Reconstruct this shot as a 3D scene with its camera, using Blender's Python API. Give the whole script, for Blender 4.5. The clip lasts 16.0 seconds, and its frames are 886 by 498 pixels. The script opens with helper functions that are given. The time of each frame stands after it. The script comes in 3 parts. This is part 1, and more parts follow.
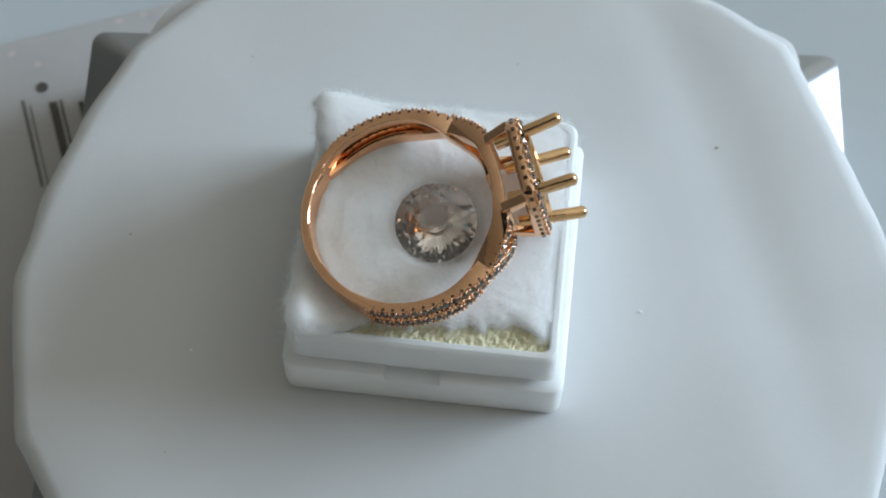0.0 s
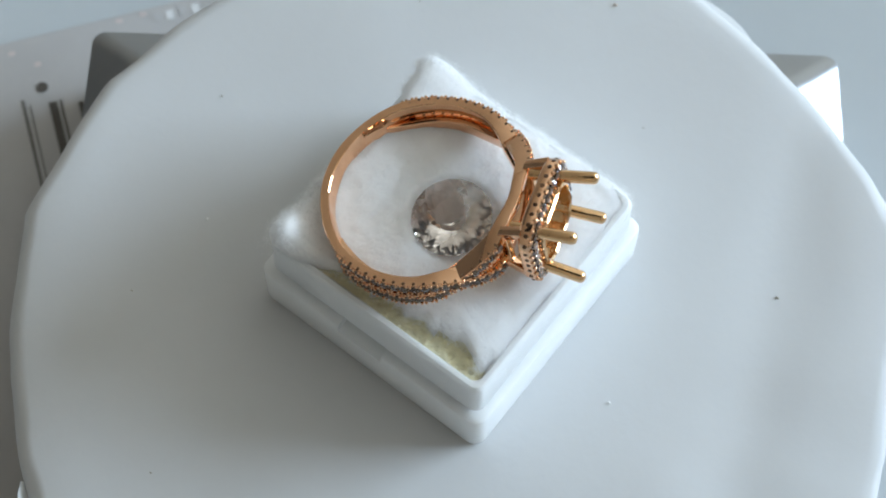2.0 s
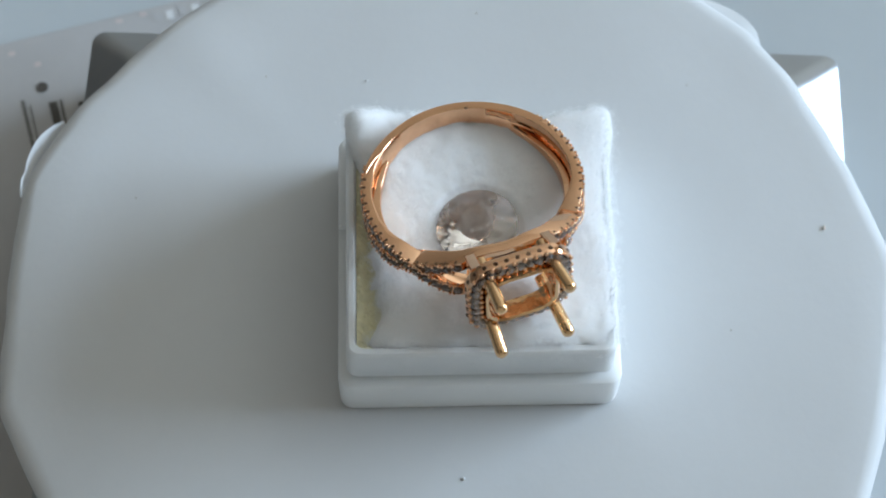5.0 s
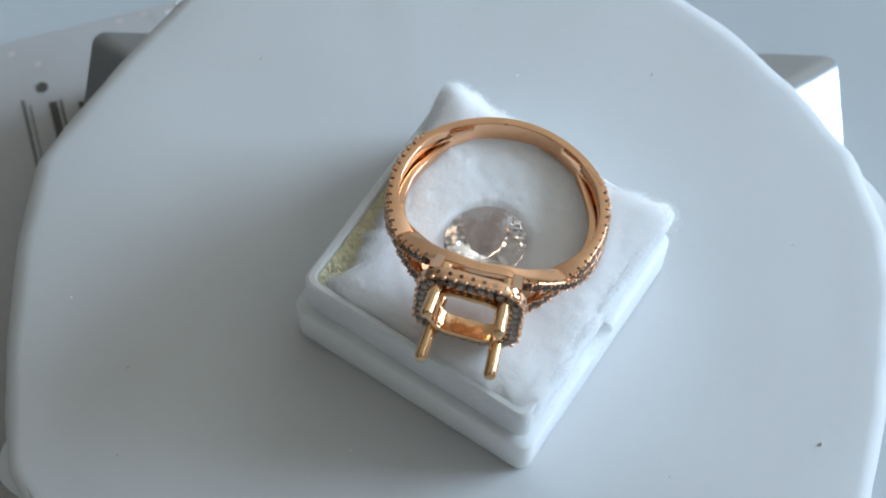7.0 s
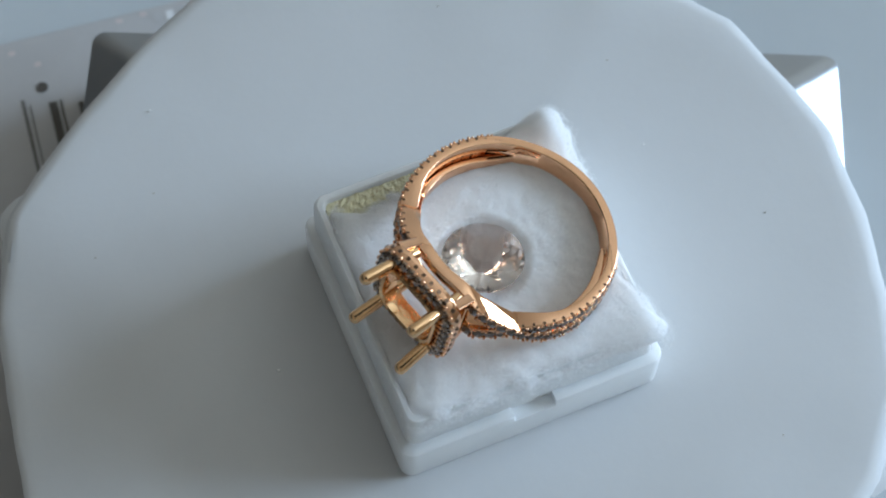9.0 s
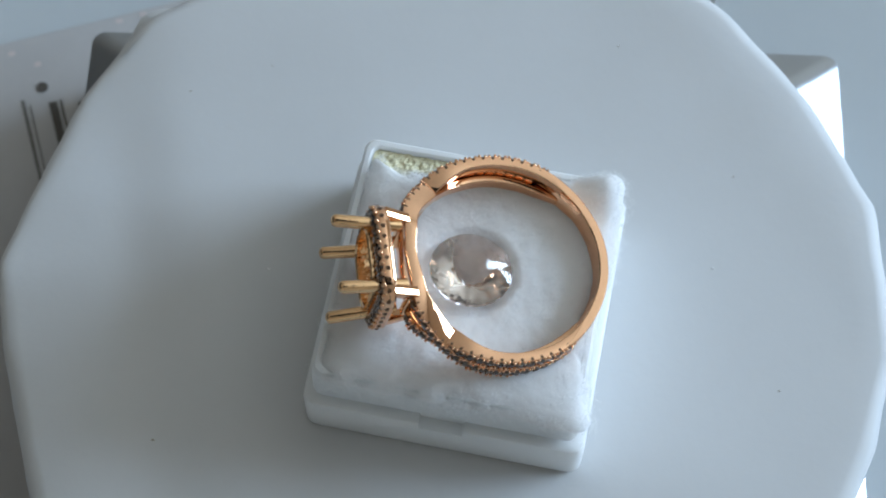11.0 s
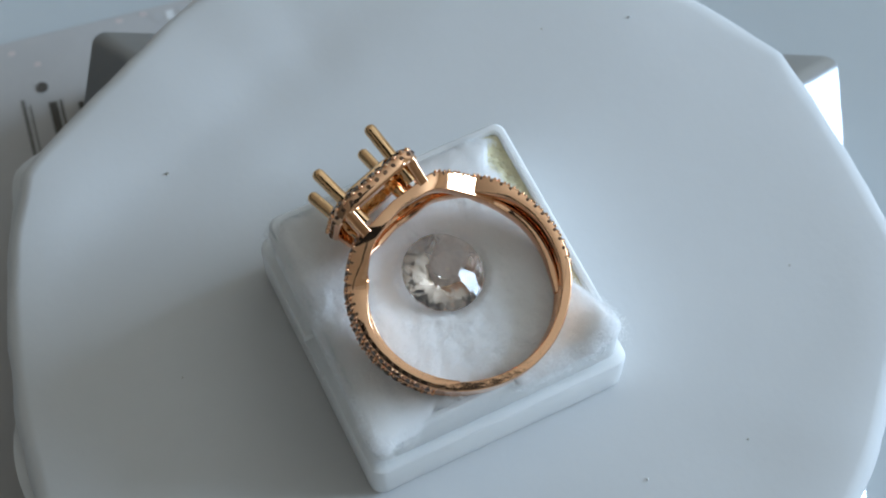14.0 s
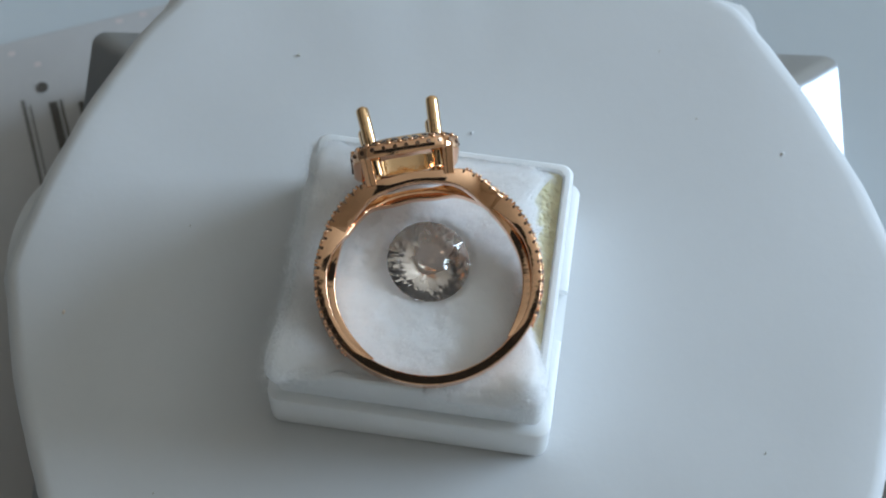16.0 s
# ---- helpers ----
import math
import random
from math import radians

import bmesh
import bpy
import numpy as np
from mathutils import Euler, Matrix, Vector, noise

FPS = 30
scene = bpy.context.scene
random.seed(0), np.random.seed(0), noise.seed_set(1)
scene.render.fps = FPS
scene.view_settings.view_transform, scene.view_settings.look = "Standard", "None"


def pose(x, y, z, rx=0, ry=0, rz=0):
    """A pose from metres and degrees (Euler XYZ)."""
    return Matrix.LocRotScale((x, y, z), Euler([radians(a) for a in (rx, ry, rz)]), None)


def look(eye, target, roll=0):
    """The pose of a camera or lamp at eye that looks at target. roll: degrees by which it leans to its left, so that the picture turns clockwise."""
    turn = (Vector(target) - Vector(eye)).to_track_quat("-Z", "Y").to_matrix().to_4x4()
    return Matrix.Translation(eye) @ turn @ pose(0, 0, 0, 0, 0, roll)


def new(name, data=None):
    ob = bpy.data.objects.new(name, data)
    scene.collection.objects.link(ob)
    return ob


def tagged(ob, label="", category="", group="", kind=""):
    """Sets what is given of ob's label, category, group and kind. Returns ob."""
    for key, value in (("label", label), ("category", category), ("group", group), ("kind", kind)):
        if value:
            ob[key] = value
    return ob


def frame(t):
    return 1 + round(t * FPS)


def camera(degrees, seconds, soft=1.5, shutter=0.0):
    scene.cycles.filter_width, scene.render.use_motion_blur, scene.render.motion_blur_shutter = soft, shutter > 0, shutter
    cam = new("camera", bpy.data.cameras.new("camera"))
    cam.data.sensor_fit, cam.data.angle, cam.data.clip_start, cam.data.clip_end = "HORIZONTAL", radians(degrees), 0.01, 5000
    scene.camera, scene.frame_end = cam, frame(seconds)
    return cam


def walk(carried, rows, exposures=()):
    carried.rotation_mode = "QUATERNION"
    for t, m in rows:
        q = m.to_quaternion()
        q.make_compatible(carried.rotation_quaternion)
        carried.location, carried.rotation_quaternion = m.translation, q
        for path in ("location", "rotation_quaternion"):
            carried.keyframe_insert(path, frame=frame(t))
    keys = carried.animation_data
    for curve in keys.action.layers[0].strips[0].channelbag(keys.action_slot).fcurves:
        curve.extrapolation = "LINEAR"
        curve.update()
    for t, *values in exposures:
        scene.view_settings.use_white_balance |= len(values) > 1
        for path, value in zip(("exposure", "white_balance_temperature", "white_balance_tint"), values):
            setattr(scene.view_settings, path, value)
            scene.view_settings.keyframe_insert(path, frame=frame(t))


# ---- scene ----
import itertools

MM = 0.001
TOP = 0.025          # height of the turning platter's top over the table

# ---- camera ----
cam = camera(27.51, 16.0, soft=1.9)
EYE = Matrix(((0.99940176, -0.03400637, 0.00630007, 0.0),
              (0.03355446, 0.90926074, -0.41487227, -0.0702386),
              (0.00837989, 0.41483548, 0.90985785, 0.1657303 + TOP),
              (0, 0, 0, 1)))
cam.data.dof.use_dof, cam.data.dof.focus_distance, cam.data.dof.aperture_fstop = True, 0.168, 43.0
walk(cam, [(0.0, EYE), (16.0, EYE)],
     exposures=[(0.0, 0.0, 6620, 10), (0.5, -0.06, 6660, 10), (1.0, -0.12, 6770, 10), (1.5, -0.22, 6970, 10), (2.0, 0.23, 6530, 10), (2.5, 0.12, 6450, 10), (3.5, 0.09, 6420, 10), (4.0, 0.11, 6390, 10), (7.0, 0.09, 6180, 10), (9.0, -0.08, 6110, 10), (12.5, -0.05, 6120, 10), (16.0, -0.14, 6250, 10)])

# turn of the platter, clockwise from above: seconds, degrees
TURN = [(0.0, 0.0), (0.5, 7.54), (1.0, 15.29), (1.5, 23.36), (2.0, 31.51), (2.5, 39.68), (3.0, 48.04), (3.5, 56.37),
        (4.0, 64.75), (4.5, 73.5), (5.0, 82.5), (5.5, 91.7), (6.0, 100.75), (6.5, 109.37), (7.0, 117.33), (7.5, 125.55),
        (8.0, 133.99), (8.5, 142.58), (9.0, 151.2), (9.5, 159.67), (10.0, 168.08), (10.5, 176.5), (11.0, 185.0),
        (11.5, 193.73), (12.0, 202.68), (12.5, 211.34), (13.0, 219.92), (13.5, 228.72), (14.0, 237.57), (14.5, 246.18),
        (15.0, 254.7), (15.5, 263.4), (16.0, 271.97)]
TURNING = []         # things that ride on the platter


# ---- world, light and exposure ----
ROOM = dict(x0=-2.3, x1=2.1, y0=-2.0, y1=2.3, floor=-0.75, ceil=1.75)
WIN = dict(y0=-0.05, y1=1.45, z0=0.42, z1=1.27)     # opening in the wall at x1
LAMP_W = 75.5
scene.view_settings.exposure = 0.0

world = bpy.data.worlds.new("sky")
scene.world = world
world.use_nodes = True
_nt = world.node_tree
_sky = _nt.nodes.new("ShaderNodeTexSky")
_sky.sky_type, _sky.sun_disc = "NISHITA", False
_sky.sun_elevation, _sky.sun_rotation = radians(35), radians(200)
_bg = _nt.nodes["Background"]
_bg.inputs["Strength"].default_value = 0.12
_nt.links.new(_sky.outputs[0], _bg.inputs["Color"])

_l = bpy.data.lights.new("window_light", "AREA")
_l.shape, _l.size, _l.size_y = "RECTANGLE", WIN["y1"] - WIN["y0"] - 0.1, WIN["z1"] - WIN["z0"] - 0.1
_l.energy, _l.color = LAMP_W, (0.635, 0.815, 1.0)
_lamp = new("window_light", _l)
_lamp.matrix_world = look((ROOM["x1"] + 0.02, (WIN["y0"] + WIN["y1"]) / 2, (WIN["z0"] + WIN["z1"]) / 2),
                          (0, (WIN["y0"] + WIN["y1"]) / 2, (WIN["z0"] + WIN["z1"]) / 2))


# ---- materials ----
def material(name, color, rough=0.5, metal=0.0, vary=0.06, scale=400.0, bump=0.0, bump_scale=2000.0, fine=0.0, **more):
    """Principled surface whose colour varies at two scales, with fine relief."""
    m = bpy.data.materials.new(name)
    m.use_nodes = True
    nt = m.node_tree
    b = nt.nodes["Principled BSDF"]
    b.inputs["Roughness"].default_value = rough
    b.inputs["Metallic"].default_value = metal
    for k, v in more.items():
        b.inputs[k.replace("_", " ")].default_value = v
    co = nt.nodes.new("ShaderNodeTexCoord")
    n1, n2 = nt.nodes.new("ShaderNodeTexNoise"), nt.nodes.new("ShaderNodeTexNoise")
    n1.inputs["Scale"].default_value, n2.inputs["Scale"].default_value = scale, scale * 9
    n1.inputs["Detail"].default_value = 5
    mix = nt.nodes.new("ShaderNodeMath")
    mix.operation = "MULTIPLY_ADD"
    mix.inputs[1].default_value = 0.35
    ramp = nt.nodes.new("ShaderNodeValToRGB")
    ramp.color_ramp.elements[0].position, ramp.color_ramp.elements[1].position = 0.35, 0.95
    ramp.color_ramp.elements[0].color = tuple(min(1, c * (1 - vary)) for c in color) + (1,)
    ramp.color_ramp.elements[1].color = tuple(min(1, c * (1 + vary)) for c in color) + (1,)
    for n in (n1, n2):
        nt.links.new(co.outputs["Object"], n.inputs["Vector"])
    nt.links.new(n2.outputs[0], mix.inputs[0])
    nt.links.new(n1.outputs[0], mix.inputs[2])
    nt.links.new(mix.outputs[0], ramp.inputs[0])
    nt.links.new(ramp.outputs[0], b.inputs["Base Color"])
    if fine:
        mr = nt.nodes.new("ShaderNodeMapRange")
        mr.inputs["To Min"].default_value, mr.inputs["To Max"].default_value = rough - fine, rough + fine
        nt.links.new(n1.outputs[0], mr.inputs[0])
        nt.links.new(mr.outputs[0], b.inputs["Roughness"])
    if bump:
        nb, bp = nt.nodes.new("ShaderNodeTexNoise"), nt.nodes.new("ShaderNodeBump")
        nb.inputs["Scale"].default_value, nb.inputs["Detail"].default_value = bump_scale, 4
        bp.inputs["Strength"].default_value, bp.inputs["Distance"].default_value = 1.0, bump
        nt.links.new(co.outputs["Object"], nb.inputs["Vector"])
        nt.links.new(nb.outputs[0], bp.inputs["Height"])
        nt.links.new(bp.outputs[0], b.inputs["Normal"])
    return m


def crystal(name, color, ior, rough=0.0):
    m = bpy.data.materials.new(name)
    m.use_nodes = True
    b = m.node_tree.nodes["Principled BSDF"]
    b.inputs["Base Color"].default_value = (*color, 1)
    b.inputs["Roughness"].default_value = rough
    b.inputs["IOR"].default_value = ior
    b.inputs["Transmission Weight"].default_value = 1.0
    return m


PAPER = material("white_paper", (0.665, 0.668, 0.672), 0.6, vary=0.02, scale=60, bump=0.00002, bump_scale=900)
PLASTIC = material("white_plastic", (0.89, 0.90, 0.90), 0.32, vary=0.02, scale=120, bump=0.000006, bump_scale=1500, fine=0.06,
                   Subsurface_Weight=0.7, Subsurface_Radius=(1, 1, 1), Subsurface_Scale=0.002)
COTTON = material("cotton_wool", (0.975, 0.955, 0.957), 1.0, vary=0.012, scale=300, bump=0.00004, bump_scale=1500,
                  Sheen_Weight=0.55, Sheen_Roughness=0.6, Subsurface_Weight=1.0, Subsurface_Radius=(1, 1, 1), Subsurface_Scale=0.0028)
FIBRE = bpy.data.materials.new("cotton_fibre")
FIBRE.use_nodes = True
_ft = FIBRE.node_tree
_fd, _fl, _fm = _ft.nodes.new("ShaderNodeBsdfDiffuse"), _ft.nodes.new("ShaderNodeBsdfTranslucent"), _ft.nodes.new("ShaderNodeMixShader")
for _n in (_fd, _fl):
    _n.inputs["Color"].default_value = (0.97, 0.97, 0.97, 1)
_fm.inputs[0].default_value = 0.5
_ft.links.new(_fd.outputs[0], _fm.inputs[1])
_ft.links.new(_fl.outputs[0], _fm.inputs[2])
_ft.links.new(_fm.outputs[0], _ft.nodes["Material Output"].inputs["Surface"])
FOAM = material("yellowed_foam", (0.81, 0.755, 0.51), 0.9, vary=0.16, scale=900, bump=0.0003, bump_scale=2500)
ROSE = material("rose_gold", (0.89, 0.53, 0.32), 0.06, 1.0, vary=0.06, scale=500, bump=0.000010, bump_scale=900, fine=0.03)
YELLOW = material("yellow_gold", (0.88, 0.57, 0.31), 0.09, 1.0, vary=0.08, scale=600, bump=0.00005, bump_scale=1100, fine=0.06)
STONE = crystal("peach_crystal", (1.0, 0.91, 0.85), 1.58)
STONE.node_tree.nodes["Principled BSDF"].inputs["Transmission Weight"].default_value = 0.965
PAVE = crystal("clear_crystal", (0.97, 0.95, 0.93), 2.0)
PAVE.node_tree.nodes["Principled BSDF"].inputs["Transmission Weight"].default_value = 0.985
# lighter copy of the seat metal: half shade put into the colour
HALO_SEAT = material("shaded_seat", (0.42, 0.31, 0.24), 0.22, 1.0, vary=0.3, scale=900)
# dark colour stands in for shade and dark reflections in the seats
SEAT = material("seat_shade_metal", (0.17, 0.105, 0.07), 0.28, 1.0, vary=0.4, scale=900)
PHONE = material("black_phone", (0.012, 0.012, 0.013), 0.35, vary=0.2, scale=60)
STEEL = material("black_steel", (0.03, 0.03, 0.03), 0.4, 0.3, vary=0.2, scale=60)
BASE = material("satin_metal", (0.42, 0.44, 0.46), 0.30, 1.0, vary=0.03, scale=100, bump=0.000004, bump_scale=1500, fine=0.05)
TABLE = material("table_laminate", (0.535, 0.57, 0.59), 0.45, vary=0.03, scale=30, bump=0.00001, bump_scale=900)
CARD = material("white_card", (0.50, 0.485, 0.48), 0.6, vary=0.05, scale=90, bump=0.00001, bump_scale=1200)
THIN_INK = material("thin_black_ink", (0.16, 0.15, 0.14), 0.6, vary=0.2, scale=300)
INK = material("black_ink", (0.09, 0.08, 0.07), 0.6, vary=0.2, scale=300)
PINK_INK = material("faded_pink_ink", (0.64, 0.56, 0.54), 0.6, vary=0.1, scale=300)
GREY_INK = material("grey_ink", (0.50, 0.49, 0.49), 0.6, vary=0.1, scale=300)
WHITE_INK = material("bright_white_ink", (0.80, 0.80, 0.80), 0.5, vary=0.02, scale=300)
DUST = material("dust_grain", (0.40, 0.37, 0.31), 0.9, vary=0.3, scale=900)
CRUMB = material("tan_crumb", (0.70, 0.61, 0.53), 0.9, vary=0.1, scale=900)
LINT = material("white_lint", (0.86, 0.86, 0.86), 0.9, vary=0.05, scale=900)
WALL = material("wall_paint", (0.74, 0.66, 0.56), 0.8, vary=0.04, scale=3, bump=0.0005, bump_scale=60)
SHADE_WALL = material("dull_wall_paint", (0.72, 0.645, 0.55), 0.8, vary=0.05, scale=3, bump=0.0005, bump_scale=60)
# invented dark tone, so metal facing west mirrors little light
DARK_WALL = material("dark_reflection_wall", (0.19, 0.165, 0.14), 0.8, vary=0.06, scale=3, bump=0.0005, bump_scale=60)
CEIL = material("ceiling_paint", (0.77, 0.675, 0.555), 0.85, vary=0.03, scale=3, bump=0.0005, bump_scale=60)
FLOOR = material("floor_boards", (0.30, 0.22, 0.15), 0.5, vary=0.2, scale=4, bump=0.0005, bump_scale=40)
FRAME = material("window_paint", (0.78, 0.78, 0.76), 0.4, vary=0.03, scale=20)
WOOD = material("table_leg_wood", (0.28, 0.2, 0.13), 0.5, vary=0.2, scale=20)
GLASS = crystal("window_glass", (1, 1, 1), 1.45)


# ---- mesh helpers ----
def finish(bm, name, mat, smooth=False):
    bmesh.ops.recalc_face_normals(bm, faces=bm.faces)
    me = bpy.data.meshes.new(name)
    bm.to_mesh(me)
    bm.free()
    me.materials.append(mat)
    if smooth:
        for p in me.polygons:
            p.use_smooth = True
    return me


def part(name, bm, mat, parent, label="", smooth=False, sharp=None):
    """Links a bmesh as one mesh object under a thing or part."""
    me = finish(bm, name, mat, smooth or sharp is not None)
    if sharp is not None:
        me.set_sharp_from_angle(angle=radians(sharp))
    ob = new(name, me)
    ob.parent = parent
    return tagged(ob, label)


def piece(name, me, parent, m=None):
    ob = new(name, me)
    ob.parent = parent
    if m is not None:
        ob.matrix_basis = m
    return ob


def thing(name, label, category, m=None, turning=False, group="", kind=""):
    ob = tagged(new(name), label, category, group, kind)
    if m is not None:
        ob.matrix_basis = m
    if turning:
        TURNING.append(ob)
    return ob


def box(bm, x0, x1, y0, y1, z0, z1, bevel=0.0, seg=2):
    got = bmesh.ops.create_cube(bm, size=1.0)
    vs = got["verts"]
    for v in vs:
        v.co = Vector((x0 if v.co.x < 0 else x1, y0 if v.co.y < 0 else y1, z0 if v.co.z < 0 else z1))
    if bevel:
        es = list({e for v in vs for e in v.link_edges})
        bmesh.ops.bevel(bm, geom=es, offset=bevel, segments=seg, profile=0.5, affect="EDGES")
    return bm


def rings(bm, loops, close=False, cap=True):
    """Skins a list of equal-length loops of points."""
    rows = [[bm.verts.new(p) for p in lp] for lp in loops]
    pairs = list(zip(rows, rows[1:])) + ([(rows[-1], rows[0])] if close else [])
    for a, b in pairs:
        for i in range(len(a)):
            j = (i + 1) % len(a)
            bm.faces.new((a[i], a[j], b[j], b[i]))
    if cap and not close:
        bm.faces.new(rows[0][::-1])
        bm.faces.new(rows[-1])
    return bm


def rounded_square(half, corner, n=5):
    out = []
    for q in range(4):
        cx, cy = ((1, 1), (-1, 1), (-1, -1), (1, -1))[q]
        for i in range(n + 1):
            a = radians(90 * q + 90 * i / n)
            out.append((cx * (half - corner) + corner * math.cos(a), cy * (half - corner) + corner * math.sin(a)))
    return out


def section(hw, ht, r=0.16, n=3):
    """A bar's cross-section: half width, half thickness, rounded corners (mm)."""
    out = []
    for q in range(4):
        cx, cy = ((1, 1), (-1, 1), (-1, -1), (1, -1))[q]
        for i in range(n + 1):
            a = radians(90 * q + 90 * i / n)
            out.append((cx * (hw - r) + r * math.cos(a), cy * (ht - r) + r * math.sin(a)))
    return out


def rod(bm, a, b, r, seg=14, dome=0.0):
    a, b = Vector(a), Vector(b)
    d = (b - a).normalized()
    s = d.orthogonal().normalized()
    t = d.cross(s)
    prof = [(0.0, r)]
    L = (b - a).length
    if dome:
        prof += [(L - dome, r)] + [(L - dome + dome * math.sin(radians(k)), max(r * math.cos(radians(k)), r * 0.08)) for k in (30, 55, 75, 88)]
    else:
        prof.append((L, r))
    loops = [[a + d * h + (s * math.cos(2 * math.pi * i / seg) + t * math.sin(2 * math.pi * i / seg)) * q for i in range(seg)] for h, q in prof]
    return rings(bm, loops)


def blob(bm, c, r, sub=1):
    got = bmesh.ops.create_icosphere(bm, subdivisions=sub, radius=r)
    for v in got["verts"]:
        v.co += Vector(c)
    return got["verts"]


def baked(bm, m):
    bmesh.ops.transform(bm, matrix=m, verts=bm.verts)
    return bm


# ---- the room ----
def room():
    r, w, th = ROOM, WIN, 0.12
    def slab(name, label, mat, *b):
        bm = box(bmesh.new(), *b)
        return tagged(new(name, finish(bm, name, mat)), label, name.split("_")[0], kind="structure")
    slab("floor", "dark brown wooden floor boards under the table", FLOOR, r["x0"] - th, r["x1"] + th, r["y0"] - th, r["y1"] + th, r["floor"] - th, r["floor"])
    slab("ceiling", "plain off-white painted ceiling over the room", CEIL, r["x0"] - th, r["x1"] + th, r["y0"] - th, r["y1"] + th, r["ceil"], r["ceil"] + th)
    # out of view; added dark to deepen reflections and cut bounce from the left
    slab("wall_west", "unseen wall kept dark to darken reflections in the metal", DARK_WALL, r["x0"] - th, r["x0"], r["y0"] - th, r["y1"] + th, r["floor"], r["ceil"])
    slab("wall_south", "plain beige painted wall of the room", SHADE_WALL, r["x0"], r["x1"], r["y0"] - th, r["y0"], r["floor"], r["ceil"])
    slab("wall_north", "plain beige painted wall of the room", WALL, r["x0"], r["x1"], r["y1"], r["y1"] + th, r["floor"], r["ceil"])
    # wall with the window's opening
    bm = bmesh.new()
    box(bm, r["x1"], r["x1"] + th, r["y0"] - th, w["y0"], r["floor"], r["ceil"])
    box(bm, r["x1"], r["x1"] + th, w["y1"], r["y1"] + th, r["floor"], r["ceil"])
    box(bm, r["x1"], r["x1"] + th, w["y0"], w["y1"], r["floor"], w["z0"])
    box(bm, r["x1"], r["x1"] + th, w["y0"], w["y1"], w["z1"], r["ceil"])
    tagged(new("wall_east", finish(bm, "wall_east", WALL)), "beige painted wall pierced by a bright window", "wall", kind="structure")
    win = thing("window_1", "white framed window letting in daylight", "window", kind="structure")
    bm = bmesh.new()
    f = 0.05
    box(bm, r["x1"] + 0.04, r["x1"] + 0.09, w["y0"], w["y0"] + f, w["z0"], w["z1"])
    box(bm, r["x1"] + 0.04, r["x1"] + 0.09, w["y1"] - f, w["y1"], w["z0"], w["z1"])
    box(bm, r["x1"] + 0.04, r["x1"] + 0.09, w["y0"] + f, w["y1"] - f, w["z0"], w["z0"] + f)
    box(bm, r["x1"] + 0.04, r["x1"] + 0.09, w["y0"] + f, w["y1"] - f, w["z1"] - f, w["z1"])
    part("window_frame", bm, FRAME, win)
    p = part("pane", box(bmesh.new(), r["x1"] + 0.06, r["x1"] + 0.066, w["y0"] + f, w["y1"] - f, w["z0"] + f, w["z1"] - f), GLASS, win)
    p.visible_shadow = False


def table():
    t = thing("table", "pale grey laminate table top with wooden legs", "table")
    part("tabletop", box(bmesh.new(), -0.5, 0.5, -0.35, 0.45, -0.028, 0, 0.003), TABLE, t)
    for x, y in itertools.product((-0.46, 0.46), (-0.31, 0.41)):
        part("leg", box(bmesh.new(), x - 0.025, x + 0.025, y - 0.025, y + 0.025, ROOM["floor"], -0.028, 0.004), WOOD, t)


def printed_card():
    """White printed card lying on the table beside the turntable."""
    m = pose(-0.0453, 0.0450, 0.0, 0, 0, 18.5)
    c = thing("printed_card", "white printed card with black bars lying on the table", "card", m)
    h = 0.0012
    part("sheet", box(bmesh.new(), -0.050, 0.040, -0.085, 0.0, 0.0, h, 0.0003), CARD, c)
    z0, z1 = h + 0.00002, h + 0.00006
    def bar(name, x0, x1, y0, y1, mat, label=""):
        part(name, box(bmesh.new(), x0, x1, y0, y1, z0, z1), mat, c, label)
    for x, wd, y0, y1 in ((-0.0102, 0.0004, -0.0205, -0.0085), (-0.0094, 0.0002, -0.0205, -0.0095), (-0.0071, 0.0010, -0.0180, -0.0097),
                          (-0.0058, 0.0003, -0.0180, -0.0097), (-0.0037, 0.0006, -0.0170, -0.0106), (-0.0024, 0.0009, -0.0170, -0.0112)):
        bar("printed_bar", x, x + wd, y0, y1, INK if x > -0.009 else THIN_INK, "printed black bar")
    bm = bmesh.new()
    bmesh.ops.create_cone(bm, cap_ends=True, segments=20, radius1=0.0007, radius2=0.0007, depth=0.00005, matrix=Matrix.Translation((-0.0074, -0.0074, z1)))
    part("printed_dot", bm, INK, c, "printed black dot")
    for i in range(7):
        x = 0.0075 + i * 0.0016
        bar("printed_mark", x, x + 0.0009, -0.0021 - 0.0003 * (i % 2), -0.0011, WHITE_INK if i % 2 else GREY_INK, "unreadable printed mark")
    for x, y in ((-0.0104, -0.0015), (0.003, -0.0006), (-0.0077, -0.0038), (0.006, -0.0005), (0.0005, -0.0063)):
        bar("faded_mark", x, x + 0.0008, y - 0.0006, y, PINK_INK, "faded pink printed mark")


